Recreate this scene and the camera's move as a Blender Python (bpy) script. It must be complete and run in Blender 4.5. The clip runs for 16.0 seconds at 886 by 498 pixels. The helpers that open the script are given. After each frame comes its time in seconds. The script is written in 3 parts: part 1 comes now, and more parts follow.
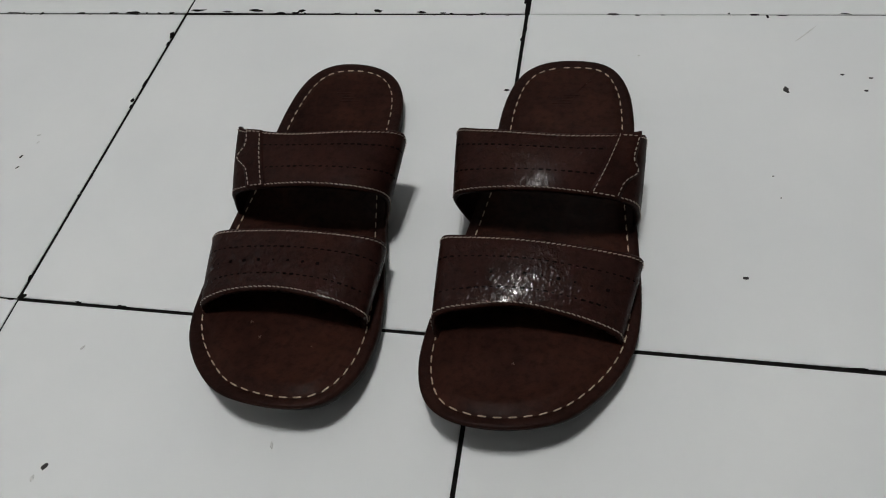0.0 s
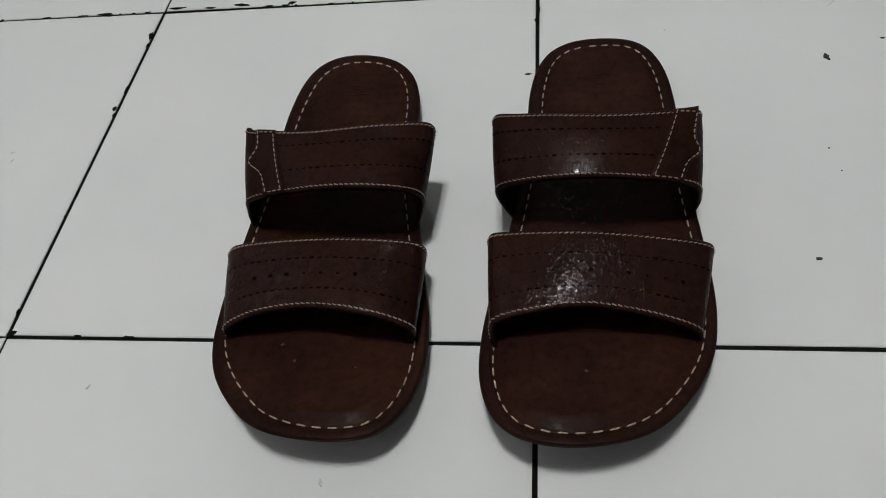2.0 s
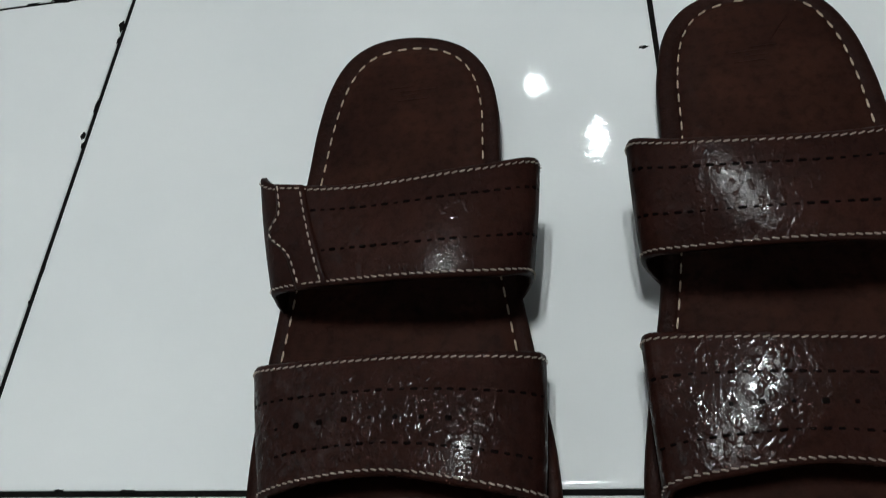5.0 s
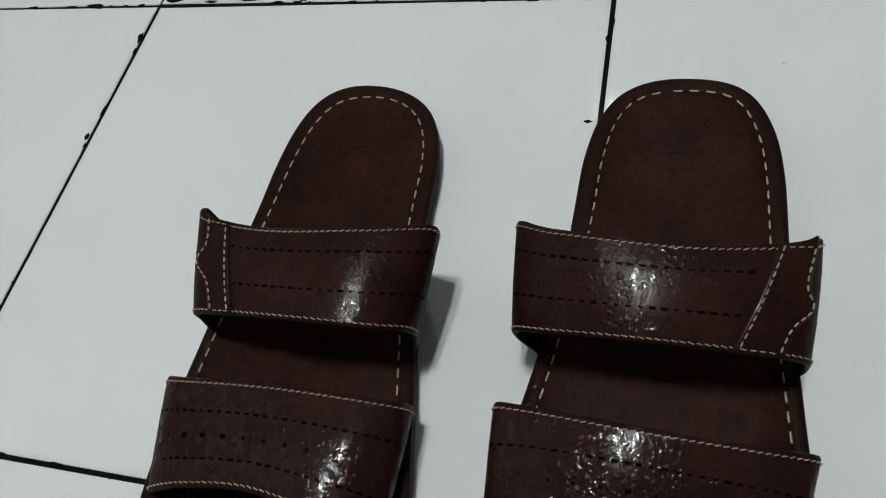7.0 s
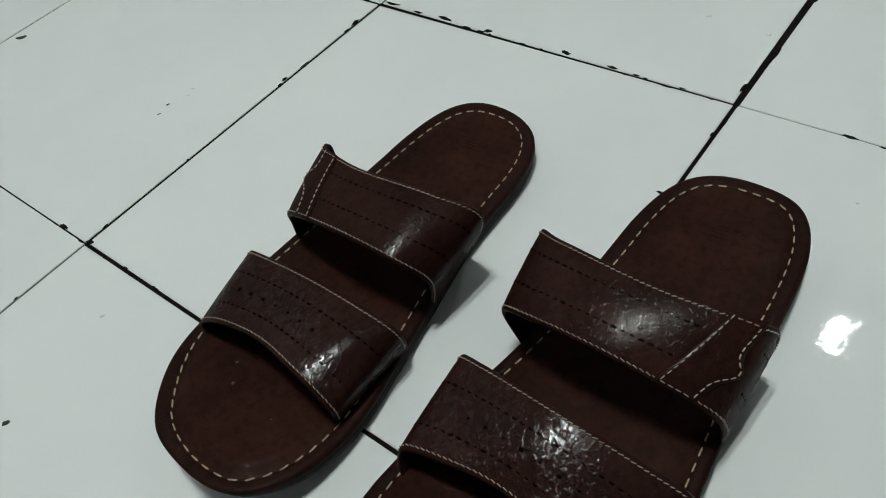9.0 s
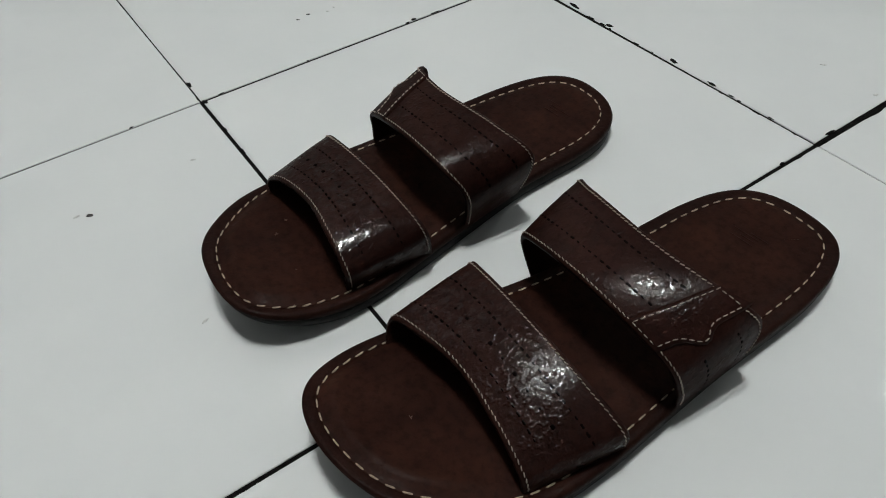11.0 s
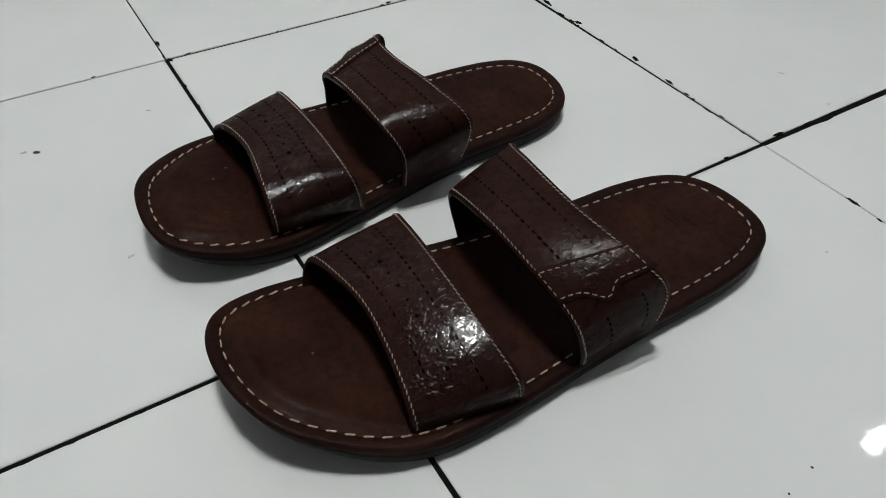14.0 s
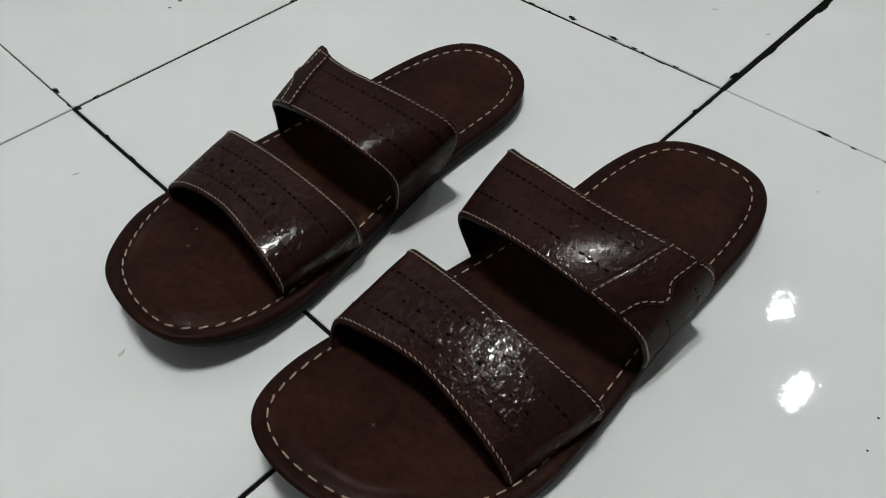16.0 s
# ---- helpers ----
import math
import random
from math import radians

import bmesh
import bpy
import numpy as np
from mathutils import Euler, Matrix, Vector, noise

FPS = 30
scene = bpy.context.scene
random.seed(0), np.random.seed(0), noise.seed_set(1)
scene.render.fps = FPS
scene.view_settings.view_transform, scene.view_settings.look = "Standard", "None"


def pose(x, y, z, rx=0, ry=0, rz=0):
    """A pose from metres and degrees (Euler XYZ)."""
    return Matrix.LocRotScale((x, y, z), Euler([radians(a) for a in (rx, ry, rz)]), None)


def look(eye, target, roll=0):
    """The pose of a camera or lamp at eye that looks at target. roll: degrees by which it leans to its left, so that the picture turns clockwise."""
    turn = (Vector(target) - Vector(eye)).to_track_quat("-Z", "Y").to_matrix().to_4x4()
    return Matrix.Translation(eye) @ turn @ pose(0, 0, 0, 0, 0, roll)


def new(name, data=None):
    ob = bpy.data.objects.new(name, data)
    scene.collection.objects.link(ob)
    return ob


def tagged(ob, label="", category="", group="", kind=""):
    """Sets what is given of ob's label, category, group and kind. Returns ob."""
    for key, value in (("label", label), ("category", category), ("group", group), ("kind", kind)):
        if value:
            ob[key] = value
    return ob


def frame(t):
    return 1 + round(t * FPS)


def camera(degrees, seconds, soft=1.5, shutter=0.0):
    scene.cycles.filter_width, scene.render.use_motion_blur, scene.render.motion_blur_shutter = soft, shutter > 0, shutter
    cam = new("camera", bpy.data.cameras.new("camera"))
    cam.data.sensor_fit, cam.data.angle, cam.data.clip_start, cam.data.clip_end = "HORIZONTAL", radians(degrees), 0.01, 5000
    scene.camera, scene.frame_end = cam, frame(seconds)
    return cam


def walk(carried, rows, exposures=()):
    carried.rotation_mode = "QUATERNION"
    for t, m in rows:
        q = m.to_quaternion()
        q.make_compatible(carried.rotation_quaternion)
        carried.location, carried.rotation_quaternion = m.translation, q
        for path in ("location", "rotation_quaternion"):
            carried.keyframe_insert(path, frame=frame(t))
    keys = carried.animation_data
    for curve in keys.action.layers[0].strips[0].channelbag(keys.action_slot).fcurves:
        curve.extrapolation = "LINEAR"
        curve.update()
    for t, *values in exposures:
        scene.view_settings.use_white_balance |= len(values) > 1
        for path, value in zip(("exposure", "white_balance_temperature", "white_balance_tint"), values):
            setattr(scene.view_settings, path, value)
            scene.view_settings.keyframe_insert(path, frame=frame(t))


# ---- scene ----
# camera: seconds, place, yaw, pitch, roll
PATH = [
    (0.0, 0.0570, -0.2051, 0.3655, 18.04, -52.55, -10.89),
    (0.5, 0.0363, -0.2048, 0.3601, 17.52, -52.60, -11.90),
    (1.0, 0.0237, -0.1970, 0.3529, 16.40, -52.16, -12.42),
    (1.5, 0.0159, -0.1911, 0.3449, 15.92, -53.21, -11.63),
    (2.0, 0.0054, -0.1863, 0.3374, 13.30, -53.00, -10.89),
    (2.5, -0.0076, -0.1843, 0.3118, 11.54, -52.34, -10.65),
    (3.0, -0.0261, -0.1741, 0.2756, 11.99, -54.59, -12.72),
    (3.5, -0.0493, -0.1468, 0.2521, 13.18, -57.89, -14.85),
    (4.0, -0.0520, -0.1138, 0.2541, 14.48, -58.29, -16.19),
    (4.5, -0.0507, -0.0883, 0.2569, 18.60, -59.38, -19.34),
    (5.0, -0.0452, -0.0554, 0.2740, 19.53, -58.46, -20.40),
    (5.2, -0.0403, -0.0491, 0.2770, 19.35, -57.66, -20.54),
    (7.3, 0.0489, -0.0398, 0.2998, 33.23, -57.21, -20.98),
    (7.5, 0.0660, -0.0425, 0.2971, 36.78, -56.86, -21.36),
    (8.0, 0.0846, -0.0639, 0.3040, 43.06, -52.93, -19.64),
    (8.5, 0.0962, -0.0780, 0.3104, 43.63, -51.03, -12.85),
    (9.0, 0.1151, -0.0795, 0.3160, 47.26, -48.29, -13.55),
    (9.2, 0.1211, -0.0823, 0.3141, 47.73, -48.62, -12.76),
    (11.3, 0.1933, -0.1008, 0.2961, 58.15, -44.49, -2.48),
    (11.5, 0.1998, -0.0979, 0.2914, 57.14, -44.30, -1.10),
    (12.0, 0.2118, -0.0970, 0.2783, 57.41, -45.00, 1.51),
    (12.5, 0.2228, -0.0908, 0.2714, 56.53, -44.46, 3.40),
    (13.0, 0.2251, -0.0844, 0.2743, 56.22, -43.64, 2.77),
    (13.5, 0.2267, -0.0829, 0.2744, 58.15, -43.18, 1.07),
    (14.0, 0.2265, -0.0837, 0.2751, 58.05, -43.36, 0.94),
    (14.5, 0.2212, -0.0906, 0.2727, 57.00, -44.64, 1.60),
    (15.0, 0.2070, -0.0933, 0.2734, 55.25, -45.25, 0.61),
    (15.5, 0.1822, -0.0987, 0.2742, 51.90, -47.43, -0.80),
    (16.0, 0.1537, -0.1048, 0.2893, 46.20, -47.86, -2.43),
]


def aimed(x, y, z, yaw, pitch, roll):
    a, b = radians(yaw), radians(pitch)
    way = Vector((-math.sin(a) * math.cos(b), math.cos(a) * math.cos(b), math.sin(b)))
    eye = Vector((x, y, z))
    return look(eye, eye + way, roll)


cam = camera(62.09, 16.0, soft=1.0, shutter=0.2)
walk(cam, [(r[0], aimed(*r[1:])) for r in PATH], exposures=[(0.0, -0.03, 6500, 10), (2.5, 0.02, 6500, 10), (3.5, 0.21, 6350, 9), (4.5, 0.29, 6200, 8), (5.0, 0.17, 6150, 4), (7.4, 0.14, 6300, 3), (8.0, 0.16, 6300, 1), (9.0, 0.12, 6300, 0), (12.0, 0.14, 6450, 8), (16.0, 0.22, 6450, 7)])

# ---- world and lamps ----
world = bpy.data.worlds.new("world")
scene.world = world
world.use_nodes = True
world.node_tree.nodes["Background"].inputs[0].default_value = (0.5, 0.5, 0.5, 1)
world.node_tree.nodes["Background"].inputs[1].default_value = 0.02

# two bare bulbs farther off, which show on the glossy tiles: place, radius and length of the glass
LAMPS = [((0.055, 1.543, 1.80), 0.023, 0.12), ((-0.148, 1.819, 1.80), 0.020, 0.045)]
# short twin-tube lamp overhead, whose tubes run along y: middle, radius and length of a tube, and half their spacing
TUBE = ((-0.09, 0.10, 2.30), 0.016, 0.36, 0.09)


# ---- materials ----
def nodes_of(name):
    m = bpy.data.materials.new(name)
    m.use_nodes = True
    t = m.node_tree
    return m, t.nodes, t.links, t.nodes["Principled BSDF"]


def noise_at(n, l, scale, detail=4.0, rough=0.6, coord="Object", stretch=None):
    tc = n.new("ShaderNodeTexCoord")
    tex = n.new("ShaderNodeTexNoise")
    tex.inputs["Scale"].default_value, tex.inputs["Detail"].default_value, tex.inputs["Roughness"].default_value = scale, detail, rough
    if stretch:
        mp = n.new("ShaderNodeMapping")
        mp.inputs["Scale"].default_value = stretch
        l.new(tc.outputs[coord], mp.inputs["Vector"])
        l.new(mp.outputs[0], tex.inputs["Vector"])
    else:
        l.new(tc.outputs[coord], tex.inputs["Vector"])
    return tex


def ramp(n, l, source, stops):
    r = n.new("ShaderNodeValToRGB")
    r.color_ramp.elements[0].position, r.color_ramp.elements[0].color = stops[0][0], (*stops[0][1], 1)
    r.color_ramp.elements[1].position, r.color_ramp.elements[1].color = stops[-1][0], (*stops[-1][1], 1)
    for p, c in stops[1:-1]:
        r.color_ramp.elements.new(p).color = (*c, 1)
    l.new(source, r.inputs[0])
    return r


def grey(v):
    return (v, v, v)


def blend(n, l, kind, amount, a, b):
    mix = n.new("ShaderNodeMix")
    mix.data_type, mix.blend_type = "RGBA", kind
    mix.inputs[0].default_value = amount
    l.new(a, mix.inputs[6])
    l.new(b, mix.inputs[7])
    return mix.outputs[2]


def relief(n, l, height, distance, strength, under=None):
    b = n.new("ShaderNodeBump")
    b.inputs["Strength"].default_value, b.inputs["Distance"].default_value = strength, distance
    l.new(height, b.inputs["Height"])
    if under:
        l.new(under, b.inputs["Normal"])
    return b.outputs[0]


def leather(name, dark, light, rough, spec, coat, sheen, gloss, gloss_share, pucker, pucker_share, grain=0.00003, pore=0.5):
    """Dyed leather: blotched colour, fine grain, a dull finish with glossy spots, and puckers of the given height.
    sheen and gloss: roughness of the dull finish and of the glossy spots; the shares say how much of the surface has them."""
    m, n, l, b = nodes_of(name)
    col = ramp(n, l, noise_at(n, l, 30, 6, 0.7).outputs[0], [(0.3, dark), (0.72, light)]).outputs[0]
    stains = ramp(n, l, noise_at(n, l, 240, 3, 0.6).outputs[0], [(0.32, grey(0.55)), (0.50, grey(1.0))]).outputs[0]
    pores = ramp(n, l, noise_at(n, l, 1100, 2).outputs[0], [(0.3, grey(0.6)), (0.62, grey(1.0))]).outputs[0]
    col = blend(n, l, "MULTIPLY", pore, blend(n, l, "MULTIPLY", 0.6, col, stains), pores)
    l.new(col, b.inputs["Base Color"])
    l.new(ramp(n, l, noise_at(n, l, 110, 4).outputs[0], [(0.3, grey(rough - 0.07)), (0.7, grey(rough + 0.1))]).outputs[0], b.inputs["Roughness"])
    vor = n.new("ShaderNodeTexVoronoi")
    vor.inputs["Scale"].default_value = 1500
    l.new(n.new("ShaderNodeTexCoord").outputs["Object"], vor.inputs["Vector"])
    normal = relief(n, l, vor.outputs[0], grain, 0.6)
    bumps = noise_at(n, l, 400, 1.6, 0.5, stretch=(1.1, 0.85, 1.0))
    peak = 0.72 - 0.30 * pucker_share
    tops = ramp(n, l, bumps.outputs[0], [(peak - 0.13, grey(0.0)), (peak + 0.10, grey(1.0))]).outputs[0]
    where = ramp(n, l, noise_at(n, l, 48, 2).outputs[0], [(0.36, grey(0.25)), (0.54, grey(1.0))]).outputs[0]
    normal = relief(n, l, blend(n, l, "MULTIPLY", 1.0, tops, where), pucker, 0.8, normal)
    normal = relief(n, l, noise_at(n, l, 90, 2, 0.5).outputs[0], pucker * 1.1, 0.7, normal)
    l.new(normal, b.inputs["Normal"])
    l.new(normal, b.inputs["Coat Normal"])
    b.inputs["Specular IOR Level"].default_value = spec
    edge = 0.70 - 0.36 * gloss_share
    spots = noise_at(n, l, 330, 2.5, 0.55, stretch=(1.1, 0.85, 1.0)).outputs[0]
    l.new(ramp(n, l, spots, [(edge - 0.03, grey(sheen)), (edge + 0.05, grey(gloss))]).outputs[0], b.inputs["Coat Roughness"])
    l.new(ramp(n, l, spots, [(edge - 0.03, grey(coat * 0.4)), (edge + 0.05, grey(coat * 1.7))]).outputs[0], b.inputs["Coat Weight"])
    return m


STRAP = leather("strap_leather", (0.0128, 0.0047, 0.0036), (0.0275, 0.0099, 0.0072), 0.55, 0.02, 0.23, 0.18, 0.04, 0.46, 0.00026, 0.38)
REAR_STRAP = leather("rear_strap_leather", (0.0128, 0.0047, 0.0036), (0.0275, 0.0099, 0.0072), 0.55, 0.02, 0.18, 0.20, 0.04, 0.28, 0.00018, 0.20)
BED = leather("footbed_leather", (0.0100, 0.0036, 0.0027), (0.0330, 0.0120, 0.0078), 0.50, 0.03, 0.035, 0.34, 0.22, 0.3, 0.00007, 0.3, 0.00001, 0.2)
EDGE = leather("edge_leather", (0.0105, 0.0038, 0.0028), (0.0230, 0.0083, 0.0057), 0.55, 0.04, 0.05, 0.38, 0.25, 0.3, 0.00018, 0.4, 0.00006, 0.4)


def plain(name, base, rough, speckle=0.25, scale=400, bump=0.0002):
    m, n, l, b = nodes_of(name)
    tex = noise_at(n, l, scale, 4)
    lo = tuple(c * (1 - speckle) for c in base)
    hi = tuple(min(1, c * (1 + speckle)) for c in base)
    l.new(ramp(n, l, tex.outputs[0], [(0.3, lo), (0.7, hi)]).outputs[0], b.inputs["Base Color"])
    b.inputs["Roughness"].default_value = rough
    bp = n.new("ShaderNodeBump")
    bp.inputs["Strength"].default_value, bp.inputs["Distance"].default_value = 0.6, bump
    l.new(tex.outputs[0], bp.inputs["Height"])
    l.new(bp.outputs[0], b.inputs["Normal"])
    return m


RUBBER = plain("black_rubber", (0.014, 0.0135, 0.0125), 0.6)
RUBBER.node_tree.nodes["Principled BSDF"].inputs["Specular IOR Level"].default_value = 0.15
THREAD = plain("beige_thread", (0.39, 0.305, 0.225), 0.8, 0.45, 1200)
EDGE_THREAD = plain("grey_beige_thread", (0.31, 0.250, 0.210), 0.8, 0.4, 1200)
SCUFF = plain("scuffed_leather", (0.075, 0.042, 0.033), 0.7, 0.5, 1500)
LINING = plain("rough_lining", (0.019, 0.0075, 0.0055), 0.85, 0.35, 500)
LINING.node_tree.nodes["Principled BSDF"].inputs["Specular IOR Level"].default_value = 0.05
# near black, standing for the shade inside the punched holes
HOLE_SHADE = plain("hole_shade", (0.0022, 0.0013, 0.0011), 0.95)
HOLE_SHADE.node_tree.nodes["Principled BSDF"].inputs["Specular IOR Level"].default_value = 0.01
GROUT = plain("dark_grout", (0.008, 0.0076, 0.0072), 0.92, 0.5, 260, 0.001)
GROUT.node_tree.nodes["Principled BSDF"].inputs["Specular IOR Level"].default_value = 0.02
DIRT = plain("dark_dirt", (0.020, 0.018, 0.016), 0.8, 0.5, 900)
FAINT = plain("faint_dirt", (0.53, 0.53, 0.515), 0.4, 0.25, 700)
WALL = plain("wall_paint", (0.50, 0.503, 0.50), 0.85, 0.06, 6, 0.001)
# darkened so that less light bounces into the shadows
LOW_BOUNCE_WALL = plain("low_bounce_wall", (0.10, 0.10, 0.10), 0.85, 0.06, 6, 0.001)
# ceiling is out of view; its low grey limits fill light
CEIL = plain("low_bounce_ceiling", (0.10, 0.10, 0.099), 0.9, 0.05, 5, 0.001)
CORD = plain("black_cord", (0.02, 0.02, 0.02), 0.5)
SOCKET = plain("white_socket", (0.7, 0.7, 0.68), 0.4)
GLOW, _, _, lit = nodes_of("glowing_bulb")
TUBE_GLOW, _, _, lit_tube = nodes_of("glowing_tube")
lit_tube.inputs["Emission Color"].default_value, lit_tube.inputs["Emission Strength"].default_value = (1.0, 0.998, 0.985, 1), 365.0
lit.inputs["Emission Color"].default_value, lit.inputs["Emission Strength"].default_value = (0.97, 1.0, 0.985, 1), 130.0


def ceramic():
    m, n, l, b = nodes_of("white_ceramic")
    tex = noise_at(n, l, 9, 5, 0.6, coord="Object")
    l.new(ramp(n, l, tex.outputs[0], [(0.3, (0.70, 0.715, 0.715)), (0.7, (0.745, 0.755, 0.75))]).outputs[0], b.inputs["Base Color"])
    l.new(ramp(n, l, noise_at(n, l, 60, 4).outputs[0], [(0.3, grey(0.012)), (0.75, grey(0.035))]).outputs[0], b.inputs["Roughness"])
    wav = noise_at(n, l, 55, 3, 0.55)
    bp = n.new("ShaderNodeBump")
    bp.inputs["Strength"].default_value, bp.inputs["Distance"].default_value = 0.5, 0.00017
    l.new(wav.outputs[0], bp.inputs["Height"])
    fine = noise_at(n, l, 320, 2, 0.5)
    b2 = n.new("ShaderNodeBump")
    b2.inputs["Strength"].default_value, b2.inputs["Distance"].default_value = 0.6, 0.00005
    l.new(fine.outputs[0], b2.inputs["Height"])
    l.new(bp.outputs[0], b2.inputs["Normal"])
    l.new(b2.outputs[0], b.inputs["Normal"])
    b.inputs["IOR"].default_value = 1.55
    return m


TILE = ceramic()


# ---- mesh helpers ----
def part(name, bm, material, parent=None, label="", smooth=True):
    bmesh.ops.recalc_face_normals(bm, faces=bm.faces)
    me = bpy.data.meshes.new(name)
    bm.to_mesh(me)
    bm.free()
    me.materials.append(material)
    if smooth:
        for p in me.polygons:
            p.use_smooth = True
    ob = new(name, me)
    ob.parent = parent
    return tagged(ob, label)


def box(bm, lo, hi):
    vs = [bm.verts.new((x, y, z)) for z in (lo[2], hi[2]) for y in (lo[1], hi[1]) for x in (lo[0], hi[0])]
    for f in ((0, 1, 3, 2), (4, 5, 7, 6), (0, 1, 5, 4), (2, 3, 7, 6), (0, 2, 6, 4), (1, 3, 7, 5)):
        bm.faces.new([vs[i] for i in f])


def grid_faces(bm, rows, closed=False):
    for a, b in zip(rows, rows[1:]):
        k = len(a)
        for i in range(k if closed else k - 1):
            j = (i + 1) % k
            bm.faces.new((a[i], a[j], b[j], b[i]))


def tube(bm, points, radius, sides=6):
    rows = []
    for i, p in enumerate(points):
        d = (points[min(i + 1, len(points) - 1)] - points[max(i - 1, 0)]).normalized()
        side = d.orthogonal().normalized()
        up = d.cross(side)
        rows.append([bm.verts.new(p + radius * (math.cos(a) * side + math.sin(a) * up)) for a in (2 * math.pi * k / sides for k in range(sides))])
    grid_faces(bm, rows, True)
    bm.faces.new(rows[0])
    bm.faces.new(rows[-1])


def pill(bm, mid, along, normal, length, width, height):
    """A rounded, flattened dash lying on a surface."""
    a, n = along.normalized(), normal.normalized()
    s = n.cross(a).normalized()
    rows = []
    for u, k in ((-0.5, 0.45), (-0.32, 1.0), (0.32, 1.0), (0.5, 0.45)):
        rows.append([bm.verts.new(mid + a * (u * length) + s * (c * width * k / 2) + n * (h * height * k)) for c, h in ((-1, -0.5), (-0.6, 0.8), (0.6, 0.8), (1, -0.5))])
    grid_faces(bm, rows)
    bm.faces.new(rows[0])
    bm.faces.new(rows[-1])


def dash(name, length, width, height, material):
    bm = bmesh.new()
    pill(bm, Vector((0, 0, 0)), Vector((1, 0, 0)), Vector((0, 0, 1)), length, width, height)
    bmesh.ops.recalc_face_normals(bm, faces=bm.faces)
    me = bpy.data.meshes.new(name)
    bm.to_mesh(me)
    bm.free()
    me.materials.append(material)
    for p in me.polygons:
        p.use_smooth = True
    return me


STITCH = dash("stitch", 0.0022, 0.00052, 0.00042, EDGE_THREAD)
LONG_STITCH = dash("stitch", 0.0045, 0.00078, 0.00046, THREAD)
DASH = [dash("hole_shade", a, b, 0.00012, HOLE_SHADE) for a, b in ((0.0026, 0.0013), (0.0021, 0.0010), (0.0024, 0.0012), (0.0017, 0.0009))]
DOT = [dash("hole_shade", a, a, 0.00012, HOLE_SHADE) for a in (0.0022, 0.0018, 0.0014)]


def lay(mesh, mid, along, normal, parent):
    """One dash laid on a surface, as a piece of its own."""
    n = normal.normalized()
    a = (along - n * along.dot(n)).normalized()
    s = n.cross(a)
    ob = new(mesh.name.split(".")[0], mesh)
    ob.parent = parent
    ob.matrix_basis = Matrix(((a.x, s.x, n.x, mid.x), (a.y, s.y, n.y, mid.y), (a.z, s.z, n.z, mid.z), (0, 0, 0, 1)))
    return ob


def even(points, step):
    """Points and directions at even steps along a line of points."""
    out, carry = [], step / 2
    for p, q in zip(points, points[1:]):
        d = (q - p).length
        while carry < d:
            out.append((p.lerp(q, carry / d), (q - p).normalized()))
            carry += step
        carry -= d
    return out


# ---- unseen room, built for its bounced and reflected light ----
X0, X1, Y0, Y1, H = -1.5, 1.5, -1.2, 2.7, 3.0


def wall(name, lo, hi, material=WALL):
    bm = bmesh.new()
    box(bm, lo, hi)
    return tagged(part(name, bm, material, smooth=False), "unseen room wall, darkened to cut bounced light" if material == LOW_BOUNCE_WALL else "unseen plain grey room wall", "wall", kind="structure")


# east and south are dark only to hold back bounced light
wall("wall_west", (X0 - 0.12, Y0 - 0.12, 0), (X0, Y1 + 0.12, H))
wall("wall_east", (X1, Y0 - 0.12, 0), (X1 + 0.12, Y1 + 0.12, H), LOW_BOUNCE_WALL)
wall("wall_south", (X0, Y0 - 0.12, 0), (X1, Y0, H), LOW_BOUNCE_WALL)
wall("wall_north", (X0, Y1, 0), (X1, Y1 + 0.12, H))
tagged(wall("ceiling", (X0 - 0.12, Y0 - 0.12, H), (X1 + 0.12, Y1 + 0.12, H + 0.1), CEIL), "unseen ceiling, kept dark to limit bounced light", "ceiling", kind="structure")

def turned(bm, profile, sides=16):
    """A closed body turned round the z axis."""
    rows = [[bm.verts.new((r * math.cos(a), r * math.sin(a), z)) for a in (math.tau * k / sides for k in range(sides))] for z, r in profile]
    grid_faces(bm, rows, True)
    bm.faces.new(rows[0])
    bm.faces.new(rows[-1])


for place, radius, long in LAMPS:
    hung = tagged(new("pendant_lamp"), "lit bare white bulb hanging on a black cord", "lamp", group="pendant lamps")
    hung.location = place
    top = long / 2
    bm = bmesh.new()
    turned(bm, [(-top + radius * (1 - math.cos(a)), max(0.001, radius * math.sin(a))) for a in (math.pi / 2 * k / 6 for k in range(7))] + [(top - radius, radius), (top - radius * 0.4, radius * 0.85), (top, radius * 0.5)], 20)
    part("bulb", bm, GLOW, hung, "glowing white glass bulb")
    bm = bmesh.new()
    turned(bm, [(top + 0.001, radius * 0.6), (top + 0.006, 0.021), (top + 0.040, 0.021), (top + 0.052, 0.014), (top + 0.060, 0.006)])
    part("socket", bm, SOCKET, hung)
    bm = bmesh.new()
    tube(bm, [Vector((0, 0, top + 0.057)), Vector((0.002, 0, top + 0.25)), Vector((0, 0, H - place[2]))], 0.003)
    part("cord", bm, CORD, hung, "thin black cord")

